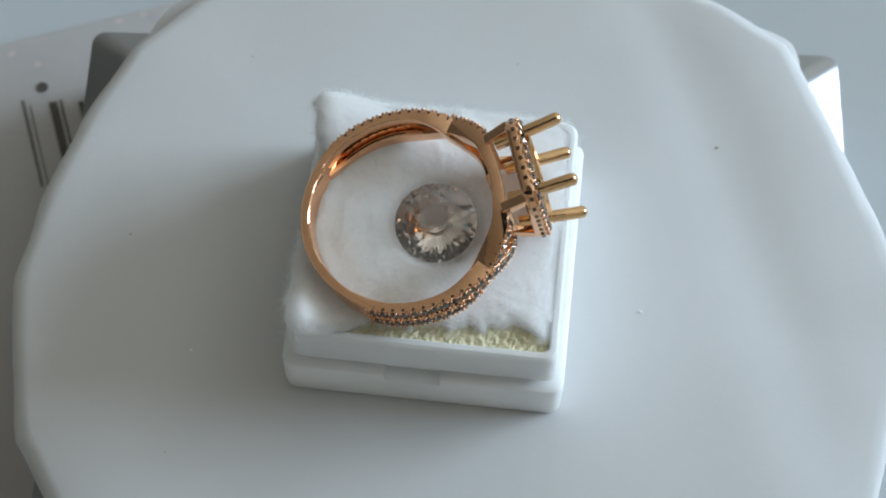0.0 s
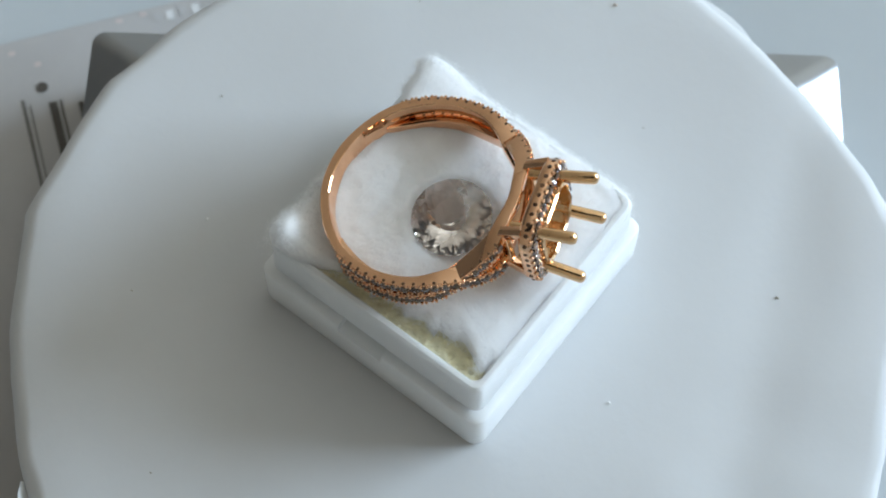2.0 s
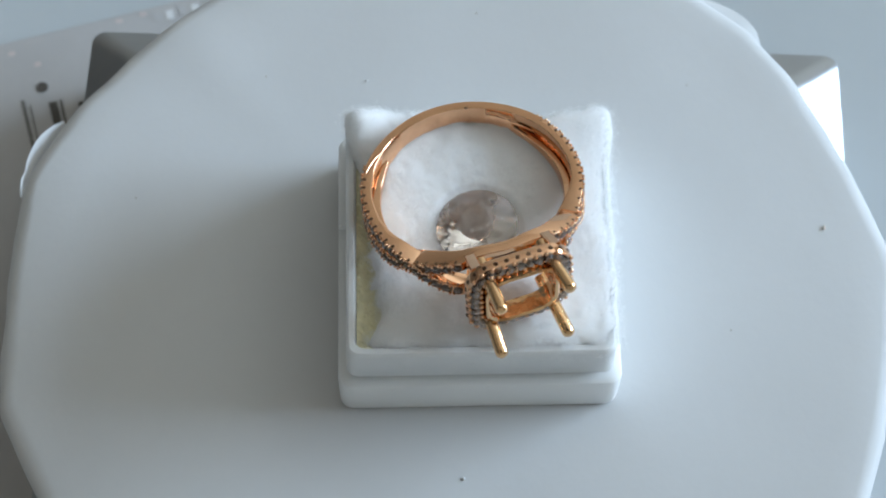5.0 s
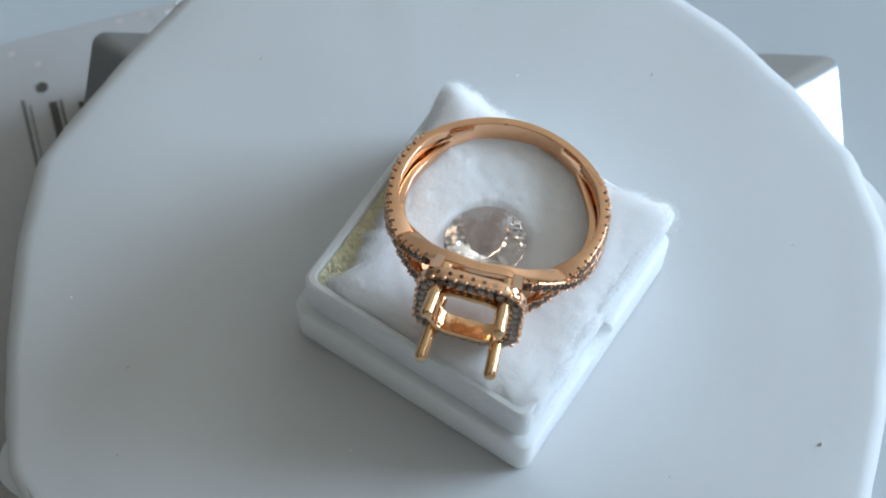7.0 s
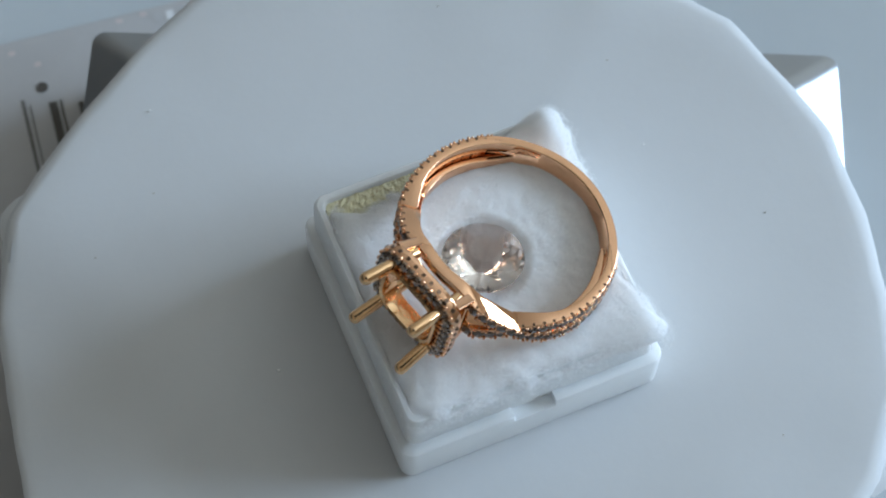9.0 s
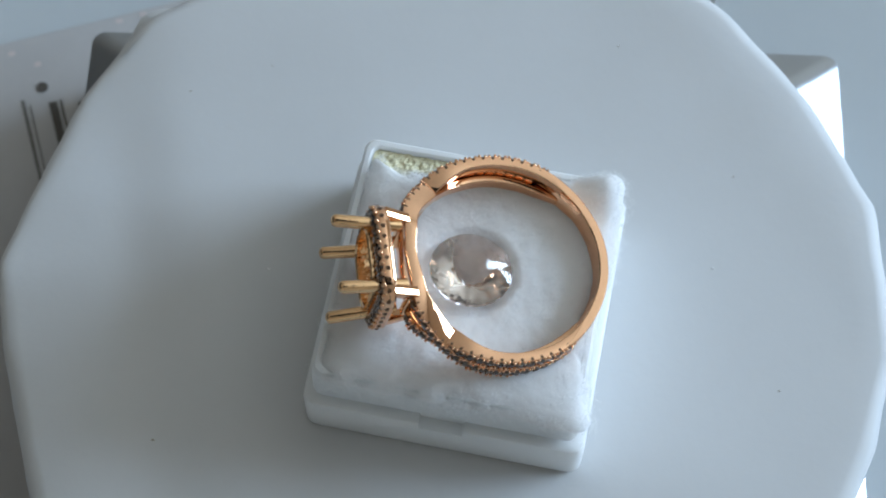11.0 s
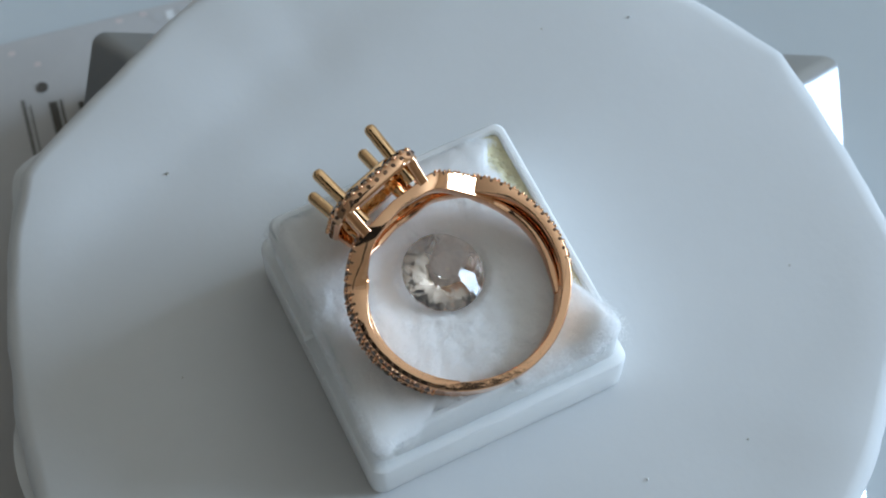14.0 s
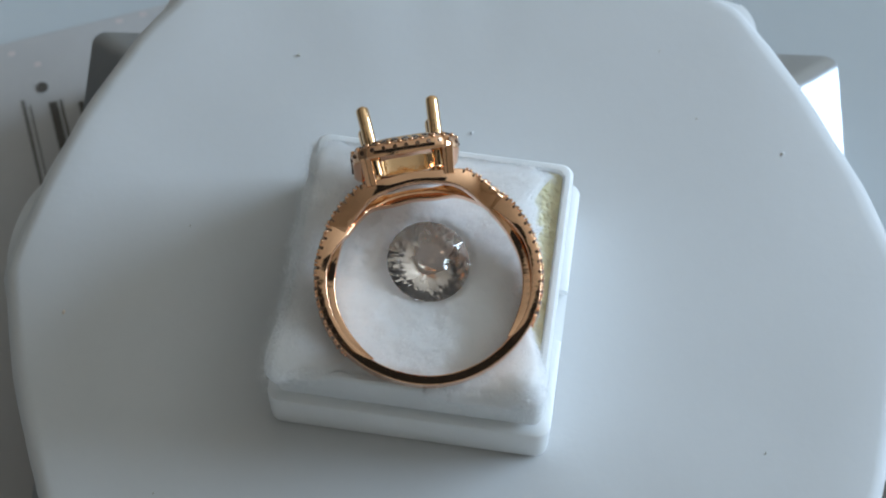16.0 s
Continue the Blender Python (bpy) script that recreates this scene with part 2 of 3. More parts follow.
def phone_on_stand():
    """The dark phone over the turntable, mirrored in the polished band, on its bent stand."""
    back = EYE @ pose(0, 0.0, 0.012)
    ph = thing("smartphone", "black smartphone held face down over the turntable", "phone")
    bm = box(bmesh.new(), -0.075, 0.075, -0.012, 0.076, -0.004, 0.004, 0.003, 3)
    part("phone_body", baked(bm, back), PHONE, ph, sharp=40)
    st = thing("phone_stand", "black bent metal arm holding the phone", "stand")
    up = back @ Vector((0.0, 0.0, 0.0042))
    top = back @ Vector((0.0, 0.0, 0.03))
    path = [up, top, Vector((0.03, -0.20, top.z + 0.005)), Vector((0.05, -0.27, top.z - 0.06)), Vector((0.05, -0.29, 0.02)), Vector((0.05, -0.29, 0.012))]
    bm = bmesh.new()
    for a, b in zip(path, path[1:]):
        rod(bm, a, b, 0.005)
    part("arm", bm, STEEL, st, smooth=True)
    part("foot", rod(bmesh.new(), (0.05, -0.29, 0.0), (0.05, -0.29, 0.012), 0.04, 32), STEEL, st, sharp=40)


# ---- the turntable ----
def turntable_base():
    b = thing("turntable", "square satin metal turntable with round paper-wrapped platter", "turntable")
    bm = bmesh.new()
    cx = 0.0004
    def loop(hx, y0, y1, z, c=0.0016):
        pts = []
        for q, (sx, y) in enumerate(((1, y1), (-1, y1), (-1, y0), (1, y0))):
            for i in range(6):
                a = radians(90 * q + 90 * i / 5)
                yy = (y1 - c) if q < 2 else (y0 + c)
                pts.append((cx + sx * (hx - c) + c * math.cos(a), yy + c * math.sin(a), z))
        return pts
    rings(bm, [loop(0.0424, -0.043, 0.0364, 0.0), loop(0.0424, -0.043, 0.0364, 0.0125), loop(0.0422, -0.0427, 0.0362, 0.0136),
               loop(0.0345, -0.0365, 0.0292, 0.0178), loop(0.0340, -0.036, 0.0287, 0.0181)])
    part("housing", bm, BASE, b, sharp=30)
    part("spindle", rod(bmesh.new(), (0, 0, 0.0181), (0, 0, 0.0212), 0.006), BASE, b)
    return b


CORNERS = [(2, 46.1), (13, 44.6), (27, 44.4), (42, 46.6), (53, 45.3), (66, 44.2), (76, 44.2), (89.5, 45.2), (104, 44.0), (121, 44.4),
           (129, 45.0), (141, 44.9), (154, 43.8), (166, 43.5), (179, 44.1), (190, 43.9), (201, 44.7), (219, 44.1), (236, 45.0), (247, 46.0),
           (257, 45.0), (267, 44.6), (279, 45.7), (292, 44.5), (309, 44.6), (322, 46.3), (336, 45.3), (348, 44.6)]


def rim(a):
    """Radius of the folded cover at an angle in degrees (mm)."""
    a %= 360
    cs = CORNERS + [(CORNERS[0][0] + 360, CORNERS[0][1])]
    if a < cs[0][0]:
        a += 360
    for (a0, r0), (a1, r1) in zip(cs, cs[1:]):
        if a0 <= a <= a1:
            p0 = Vector((r0 * math.cos(radians(a0)), r0 * math.sin(radians(a0))))
            p1 = Vector((r1 * math.cos(radians(a1)), r1 * math.sin(radians(a1))))
            k = (a - a0) / (a1 - a0)
            chord = (p0 + (p1 - p0) * k).length
            return 0.85 * chord + 0.15 * (r0 + (r1 - r0) * k)
    return cs[0][1]


CREASES = [(0.963, 0.27, 25.5, -0.07), (0.94, 0.34, 31.0, 0.12), (0.985, 0.17, 36.0, -0.08), (-0.5, 0.866, 33, -0.03), (-0.5, 0.866, 38, 0.03),
           (-0.82, -0.57, 34, 0.03), (-0.82, -0.57, 38, -0.05), (0.2, -0.98, 35, -0.03)]     # long soft folds of the paper: normal, distance, change of slope


def cover_height(r, a):
    """Slack folds of the paper towards the rim (mm)."""
    x, y = r * math.cos(radians(a)), r * math.sin(radians(a))
    out = max(0.0, (r - 18) / 26) ** 1.3
    fold = math.sin(radians(a) * 17 + 1.6 * math.sin(radians(a) * 5)) * 0.10 + 0.5 * noise.noise(Vector((math.cos(radians(a)) * 4, math.sin(radians(a)) * 4, r * 0.015)))
    sector = 0.25 + math.exp(-(((a + 180) % 360 - 190) / 28) ** 2) + 0.7 * math.exp(-((a % 360 - 235) / 30) ** 2)
    bend = 0.0
    for nx, ny, d, slope in CREASES:
        t = (x * nx + y * ny - d) / 1.2
        bend += slope * 2.0 * (math.log1p(math.exp(t)) if t < 30 else t)
    return bend + fold * 0.6 * sector * out + 0.16 * noise.noise(Vector((x * 0.06, y * 0.06, 3.0))) * min(1, r / 22)


def platter(base):
    bm = bmesh.new()
    seg = 240
    radii = [2, 6, 10, 13] + list(range(15, 41))
    loops = []
    for r in radii:
        loops.append([(r * math.cos(2 * math.pi * i / seg) * MM, r * math.sin(2 * math.pi * i / seg) * MM, (cover_height(r, 360 * i / seg) - 0.03) * MM) for i in range(seg)])
    for drop, inset in ((0.02, 1.8), (0.08, 1.4), (0.30, 0.75), (0.75, 0.2), (1.4, 0.0), (2.6, 0.15), (3.6, 0.9), (3.7, 4.0)):
        lp = []
        for i in range(seg):
            a = 360 * i / seg
            r = rim(a) - inset + 0.22 * noise.noise(Vector((math.cos(radians(a)) * 11, math.sin(radians(a)) * 11, drop * 0.6)))
            lp.append((r * math.cos(radians(a)) * MM, r * math.sin(radians(a)) * MM, (cover_height(min(r, 44), a) * max(0, 1 - drop / 1.5) - drop) * MM))
        loops.append(lp)
    rings(bm, loops)
    p = part("platter", bm, PAPER, base, "round platter wrapped in white folded paper", sharp=50)
    TURNING.append(p)
    # flaps of the paper folded under the rim
    for a0, a1, out, dz in ((238, 250, 1.25, -0.6), (127, 143, 1.5, -1.8), (76, 94, 1.1, -1.9), (38, 50, 0.8, -1.2), (318, 328, 0.9, -1.4)):
        bm = bmesh.new()
        n = 10
        lo, hi = [], []
        for i in range(n + 1):
            k = i / n
            a = radians(a0 + (a1 - a0) * k)
            r = rim(math.degrees(a)) - 1.0
            e = rim(math.degrees(a)) + out * math.sin(math.pi * min(1, k * 1.35 + 0.02)) ** 0.7 if k < 0.74 else rim(math.degrees(a)) + out * max(0, (1 - k)) * 1.2
            lo.append((r * math.cos(a) * MM, r * math.sin(a) * MM, (dz + (-2.0 if dz == -0.6 else 0.9)) * MM))
            hi.append((e * math.cos(a) * MM, e * math.sin(a) * MM, (dz + 0.15 * math.sin(9 * k)) * MM))
        for lift in (0.0, -0.12):
            vl = [bm.verts.new((x, y, z + lift * MM)) for x, y, z in lo]
            vh = [bm.verts.new((x, y, z + lift * MM)) for x, y, z in hi]
            for i in range(n):
                bm.faces.new((vl[i], vl[i + 1], vh[i + 1], vh[i]))
            if lift == 0.0:
                keep = vh
        for i in range(n):
            bm.faces.new((keep[i], keep[i + 1], vh[i + 1], vh[i]))
        part("paper_flap", bm, PAPER, p, "loose folded paper edge", sharp=40)


def specks():
    """Grains and lint lying on the paper."""
    rng = random.Random(4)
    spots = [(26.9, 18.1, 0.17, DUST), (18.7, -0.8, 0.17, LINT), (-4.2, 38.3, 0.21, CRUMB), (-27, -17, 0.10, DUST), (22, -24, 0.11, DUST),
             (-14, -31, 0.10, DUST), (-32.7, 5.8, 0.11, DUST), (18.6, -33, 0.16, LINT), (6, 27, 0.09, DUST), (-22, 27, 0.09, DUST), (-25.5, -6.5, 0.14, LINT), (30, -20, 0.10, DUST)]
    for x, y, s, mat in spots:
        name, label = {DUST: ("dust_grain", "tiny dark grain lying on the white paper"), LINT: ("lint_flake", "tiny white flake lying on the white paper"),
                       CRUMB: ("foam_crumb", "pale tan crumb lying on the white paper")}[mat]
        sp = thing(name, label, "grain", pose(0, 0, TOP), True, "specks on the paper")
        bm = bmesh.new()
        vs = blob(bm, (0, 0, 0), s * MM, 1)
        for v in vs:
            v.co = Vector((v.co.x * rng.uniform(0.7, 1.7), v.co.y * rng.uniform(0.6, 1.1), v.co.z * 0.6))
            v.co += Vector((x * MM, y * MM, (s * 0.45 + cover_height(math.hypot(x, y), math.degrees(math.atan2(y, x)))) * MM))
        part("grain", bm, mat, sp)


# ---- the box with its padding ----
BOX = pose(-1.7 * MM, 2.4 * MM, TOP, 0, 0, -4.3)
RIDE = Matrix.Translation((0, 0, TOP))
BOX_IN = RIDE.inverted() @ BOX       # the box in the platter's space
HALF, LEDGE, RIMZ = 13.4, 6.0, 11.6


def gem_box():
    g = thing("gem_box", "small square white plastic gem box without its lid", "box", RIDE, True)
    lower = [(HALF - 0.5, 0.0, 1.0), (HALF - 0.1, 0.15, 1.2), (HALF, 0.5, 1.3), (HALF, LEDGE - 0.5, 1.3), (HALF - 0.12, LEDGE - 0.16, 1.25), (HALF - 0.4, LEDGE, 1.2),
             (HALF - 1.25, LEDGE + 0.02, 1.0), (HALF - 1.7, LEDGE, 0.9)]
    upper = [(HALF - 1.7, LEDGE + 0.04, 1.0), (HALF - 1.35, LEDGE + 0.06, 1.0), (HALF - 1.33, LEDGE + 0.5, 1.0), (HALF - 0.95, LEDGE + 0.6, 1.1), (HALF - 0.85, LEDGE + 0.8, 1.1),
             (HALF - 0.95, RIMZ - 0.6, 1.1), (HALF - 1.05, RIMZ - 0.2, 1.1), (HALF - 1.25, RIMZ, 1.0), (HALF - 1.7, RIMZ, 0.9), (HALF - 1.85, RIMZ - 0.2, 0.8),
             (HALF - 1.9, RIMZ - 0.6, 0.8), (HALF - 1.95, LEDGE + 0.8, 0.7)]
    cut_bm = bmesh.new()
    for sy, x0, x1 in ((-1, -3.5, 1.7), (1, -2.0, 2.2)):
        y = sy * (HALF - 0.55)
        box(cut_bm, x0 * MM, x1 * MM, (y - 0.7) * MM, (y + 0.9) * MM, (LEDGE - 1.1) * MM, (LEDGE + 0.9) * MM)
    cme = bpy.data.meshes.new("cutter")
    cut_bm.to_mesh(cme)
    cut_bm.free()
    cutter = new("cutter", cme)
    for name, prof, label in (("lower_tray", lower, "wider lower tray with a ledge"), ("upper_tray", upper, "raised open upper tray")):
        bm = rings(bmesh.new(), [[(x * MM, y * MM, z * MM) for x, y in rounded_square(h, c)] for h, z, c in prof])
        bmesh.ops.recalc_face_normals(bm, faces=bm.faces)
        me = bpy.data.meshes.new(name)
        bm.to_mesh(me)
        bm.free()
        tmp = new("tray_to_cut", me)
        md = tmp.modifiers.new("notch", "BOOLEAN")
        md.object, md.operation, md.solver = cutter, "DIFFERENCE", "EXACT"
        got = bpy.data.meshes.new_from_object(tmp.evaluated_get(bpy.context.evaluated_depsgraph_get()))
        bpy.data.objects.remove(tmp)
        bm = bmesh.new()
        bm.from_mesh(got)
        part(name, baked(bm, BOX_IN), PLASTIC, g, label, sharp=35)
    bpy.data.objects.remove(cutter)


def cotton_top(x, y):
    """Height of the cotton in the box's space (mm)."""
    u, v = min(1, abs(x) / 12.2), min(1, abs(y) / 12.2)
    base = 11.8 + 0.6 * (1 - u ** 4) * (1 - v ** 4)
    d = math.hypot(x + 0.1, y + 0.1)
    base -= 0.15 * math.exp(-(d / 6.2) ** 4) + 3.5 * max(0.0, 1 - d / 4.6)     # hollow under the stone
    n = noise.fractal(Vector((x * 0.16, y * 0.16, 2.0)), 1.0, 2.0, 3) * 0.7 + noise.fractal(Vector((x * 0.4, y * 0.4, 7.0)), 1.1, 2.0, 2) * 0.18
    base += n * 0.36 + 0.11 * noise.noise(Vector((x * 0.9, y * 0.9, 11.0))) + 0.05 * noise.noise(Vector((x * 2.1, y * 2.1, 5.0)))
    base += 1.7 * math.exp(-((x + 11.4) ** 2 + (y + 11.2) ** 2) / 6)      # tuft standing over one corner
    base += 0.25 * math.exp(-((x + 11.2) ** 2 + (y - 11.2) ** 2) / 9) + 0.3 * math.exp(-((x + 11.8) / 1.5) ** 2)
    return base


def cotton_edge(a):
    """Half extent of the cotton along a direction, in the box's space (mm)."""
    c, s = math.cos(a), math.sin(a)
    h = (12.8 if s > 0.65 else 12.1 if s > -0.6 else 11.55) + 0.7 * max(0.0, min(1.0, (-c - 0.45) * 4)) + 0.9 * math.exp(-((c + 0.72) / 0.12) ** 2) * (1 if s < 0 else 0.4)
    q = h / (abs(c) ** 10 + abs(s) ** 10) ** (1 / 10)
    x, y = q * c, q * s
    if s < 0 and abs(s) > abs(c):
        k = max(0.0, min(1.0, (x + 8.5) / 3.0)) * max(0.0, min(1.0, (11.4 - x) / 1.2))
        q *= 1 - k * (0.09 + 0.0058 * max(0.0, x + 6)) - 0.07 * k * noise.noise(Vector((x * 0.9, 0, 5))) - 0.03 * k * noise.noise(Vector((x * 3.1, 0, 8)))
    if abs(c) > abs(s) and c > 0:
        k = max(0.0, 1 - abs(y + 4) / 5)
        q *= 1 - 0.05 * k
    if abs(c) > abs(s) and c < 0:
        k = max(0.0, min(1.0, (y + 2) / 1.5)) * max(0.0, min(1.0, (9 - y) / 2))
        q *= 1 - 0.085 * k - 0.03 * k * noise.noise(Vector((y * 1.1, 3, 2)))
    return q * (1 + 0.022 * noise.noise(Vector((c * 7, s * 7, 1))) + 0.010 * noise.noise(Vector((c * 31, s * 31, 4))))


def cotton():
    c = thing("cotton_pad", "fluffy white cotton wool filling the gem box", "cotton", RIDE, True)
    seg, steps = 200, 54
    bm = bmesh.new()
    loops = []
    for k in range(1, steps + 1):
        f = k / steps
        lp = []
        for i in range(seg):
            a = 2 * math.pi * i / seg
            q = cotton_edge(a) * f
            x, y = q * math.cos(a), q * math.sin(a)
            z = cotton_top(x, y) - 0.75 * max(0, (f - 0.89) / 0.11) ** 2 + 0.05 * noise.noise(Vector((x * 3, y * 3, 0)))
            lp.append((x * MM, y * MM, z * MM))
        loops.append(lp)
    loops.append([(x * 0.97, y * 0.97, min(z, 10.9 * MM) - 0.5 * MM) for x, y, z in loops[-1]])
    loops.append([(x * 0.8, y * 0.8, 8.0 * MM) for x, y, z in loops[-1]])
    rings(bm, loops)
    part("wadding", baked(bm, BOX_IN), COTTON, c, smooth=True)
    # loose fibres standing off the surface
    rng = random.Random(8)
    vs, fs = [], []
    for _ in range(30000):
        a = rng.uniform(0, 2 * math.pi)
        f = rng.uniform(0, 1) ** 0.5 if rng.random() < 0.5 else min(1.06, 0.93 + abs(rng.gauss(0.04, 0.035)))
        q = cotton_edge(a) * f
        p = Vector((q * math.cos(a), q * math.sin(a), 0))
        p.z = cotton_top(p.x, p.y) - 0.75 * max(0, (f - 0.89) / 0.11) ** 2 - 0.05
        d = Vector((rng.gauss(0, 1), rng.gauss(0, 1), rng.uniform(-0.1, 0.35))).normalized()
        bend = Vector((rng.gauss(0, 1), rng.gauss(0, 1), rng.gauss(0, 0.3))) * 0.35
        L, w = (rng.uniform(0.25, 0.7) if f > 0.9 else rng.uniform(0.25, 0.8)), 0.008
        side = d.cross(Vector((0, 0, 1))).normalized() * w
        base = len(vs)
        for k in range(5):
            u = k / 4
            s = p + d * L * u + bend * (u * u) * L * 0.6 + Vector((0, 0, 0.25 * math.sin(math.pi * u) - 0.15 * u))
            vs += [tuple((s - side) * MM), tuple((s + side) * MM)]
        for k in range(4):
            b = base + 2 * k
            fs.append((b, b + 1, b + 3, b + 2))
    me = bpy.data.meshes.new("fuzz")
    me.from_pydata(vs, [], fs)
    me.transform(BOX_IN)
    me.materials.append(FIBRE)
    tagged(piece("fuzz", me, c), "loose white cotton fibres", kind="stuff")


def foam():
    f = thing("foam_pad", "yellowed crumbly foam pad inside the gem box", "foam", RIDE, True)
    bm = bmesh.new()
    n = 90
    h = 11.45
    grid = [[bm.verts.new(((-h + 2 * h * i / n) * MM, (-h + 2 * h * j / n) * MM,
             (11.1 + 0.22 * noise.fractal(Vector((i * 0.45, j * 0.45, 0)), 0.7, 2, 3) - 3.2 * max(0.0, 1 - math.hypot(i - n / 2, j - n / 2) / 34)) * MM)) for j in range(n + 1)] for i in range(n + 1)]
    for i in range(n):
        for j in range(n):
            bm.faces.new((grid[i][j], grid[i + 1][j], grid[i + 1][j + 1], grid[i][j + 1]))
    edge = [grid[i][0] for i in range(n + 1)] + [grid[n][j] for j in range(1, n + 1)] + [grid[i][n] for i in range(n - 1, -1, -1)] + [grid[0][j] for j in range(n - 1, 0, -1)]
    low = [bm.verts.new((v.co.x, v.co.y, 7.3 * MM)) for v in edge]
    for i in range(len(edge)):
        j = (i + 1) % len(edge)
        bm.faces.new((edge[i], low[i], low[j], edge[j]))
    bm.faces.new(low)
    part("foam", baked(bm, BOX_IN), FOAM, f)


# ---- gems ----
def brilliant(bm, R, n=16, table=0.56, crown=0.32, depth=0.82, girdle=0.05, m=Matrix(), tiers=1):
    """Round brilliant cut, table up, girdle at z = 0; tiers adds rows of small facets to the pavilion."""
    def lp(r, z, off=0.0, k=n):
        return [m @ Vector((r * math.cos(2 * math.pi * (i + off) / k), r * math.sin(2 * math.pi * (i + off) / k), z)) for i in range(k)]
    V = lambda pts: [bm.verts.new(p) for p in pts]
    h = n // 2
    tab = V(lp(R * table, R * crown, 0, h))
    mid = V(lp(R * (0.5 + table / 2) * 0.985, R * crown * 0.52, 0.5, h))
    g1, g0 = V(lp(R, R * girdle)), V(lp(R, 0))
    cu = bm.verts.new(m @ Vector((0, 0, -R * depth)))
    bm.faces.new(tab)
    for i in range(h):
        j = (i + 1) % h
        bm.faces.new((tab[i], mid[i], tab[j]))                       # star
        bm.faces.new((tab[j], mid[i], g1[(2 * j) % n], mid[j]))      # kite
        bm.faces.new((mid[i], g1[2 * i], g1[2 * i + 1]))
        bm.faces.new((mid[i], g1[2 * i + 1], g1[(2 * i + 2) % n]))
    for i in range(n):
        j = (i + 1) % n
        bm.faces.new((g1[i], g0[i], g0[j], g1[j]))
    if tiers == 1:
        pm = V(lp(R * 0.45, -R * depth * 0.58, 0.5, h))
        for i in range(h):
            j = (i + 1) % h
            bm.faces.new((pm[i], g0[2 * i + 1], g0[2 * i]))
            bm.faces.new((pm[i], g0[(2 * i + 2) % n], g0[2 * i + 1]))
            bm.faces.new((g0[(2 * j) % n], pm[i], cu, pm[j]))
        return bm
    # brickwork pavilion: rows of triangles set half a step apart, steeper by the girdle
    prev = g0
    for q in range(1, tiers + 1):
        f = q / (tiers + 0.7)
        row = V(lp(R * (1 - f), -R * depth * f * (1.14 - 0.14 * f), 0.5 * (q % 2)))
        for i in range(n):
            j = (i + 1) % n
            if q % 2:
                bm.faces.new((prev[i], row[i], prev[j]))
                bm.faces.new((prev[j], row[i], row[j]))
            else:
                bm.faces.new((prev[i], row[i], row[j]))
                bm.faces.new((prev[i], row[j], prev[j]))
        prev = row
    for i in range(n):
        bm.faces.new((prev[i], cu, prev[(i + 1) % n]))
    return bm


def loose_stone():
    s = thing("loose_gemstone", "loose pale peach round faceted gemstone lying on cotton", "gemstone", RIDE, True)
    m = pose(-1.8 * MM, 2.3 * MM, 12.45 * MM, 6, -8, 20)
    part("cut_stone", brilliant(bmesh.new(), 3.9 * MM, 20, table=0.36, crown=0.38, depth=0.74, m=m, tiers=4), STONE, s)


# ---- the ring ----
_n = Vector((-0.1990, -0.0246, 0.9795)).normalized()
_y = Vector((-0.2381, 0.9707, -0.0324))
_y = (_y - _n * _y.dot(_n)).normalized()
_h = _y.cross(_n)
RING = Matrix(((_h.x, _y.x, _n.x, -4.42 * MM), (_h.y, _y.y, _n.y, 2.09 * MM), (_h.z, _y.z, _n.z, 14.70 * MM), (0, 0, 0, 1)))
HEAD_Y = 0.2


def back(a):
    """How far the band, a degrees from the head, has yet to narrow into its plain back: 1 beside the head, 0 at the back."""
    u = max(0.0, min(1.0, (155 - a) / 37))
    return u * u * (3 - 2 * u)


def strand_state(phi, k):
    """Radius, height off the ring's plane, half width, half thickness of one strand (mm); phi in degrees from the head."""
    a = abs(phi)
    keys = ((0, 2.35), (18, 2.35), (34, 1.4), (50, 0.1), (64, -0.66), (76, -0.78), (190, -0.78))
    g, total = 0.0, 0.0
    for step in range(-6, 7):                       # a softened polyline
        b, w = abs(a + step * 1.6), math.exp(-(step / 3.2) ** 2)
        for (a0, v0), (a1, v1) in zip(keys, keys[1:]):
            if b <= a1:
                g += w * (v0 + (v1 - v0) * (b - a0) / (a1 - a0))
                break
        total += w
    g /= total
    r = 9.64
    r -= (0.75 if k > 0 else 1.15) * math.exp(-(a / 23) ** 4)      # flatter under the head
    r += 0.12 * k * math.exp(-((a - 50) / 12) ** 2) * (1 if phi > 0 else -1)
    wide = max(0.0, min(1.0, (a - 12) / 18))
    wide = wide * wide * (3 - 2 * wide)
    more = 0.30 * math.exp(-((a - 45) / 24) ** 2)      # thicker inwards by the crossing
    r -= more
    hw = 0.55 + 0.15 * wide
    low = max(0.0, min(1.0, (a - 45) / 35))
    low = low * low * (3 - 2 * low)
    under = k * g < 0
    z = k * g - 0.32 * low - (0.42 * low - 1.2 * (1 - back(a)) if under else 0.0)
    ht = 0.5 + 0.10 * wide + more
    lean = (0.20 if under else -0.14) * low * back(a)            # the inside narrows downwards
    slim = 1 - back(a)                                           # both ends sink into the plain back
    return r - lean - 0.13 * slim, z, hw, ht + lean - 0.2 * slim


def on_ring(phi, r, z):
    return Vector((r * math.cos(radians(phi)) * MM, r * math.sin(radians(phi)) * MM, z * MM))


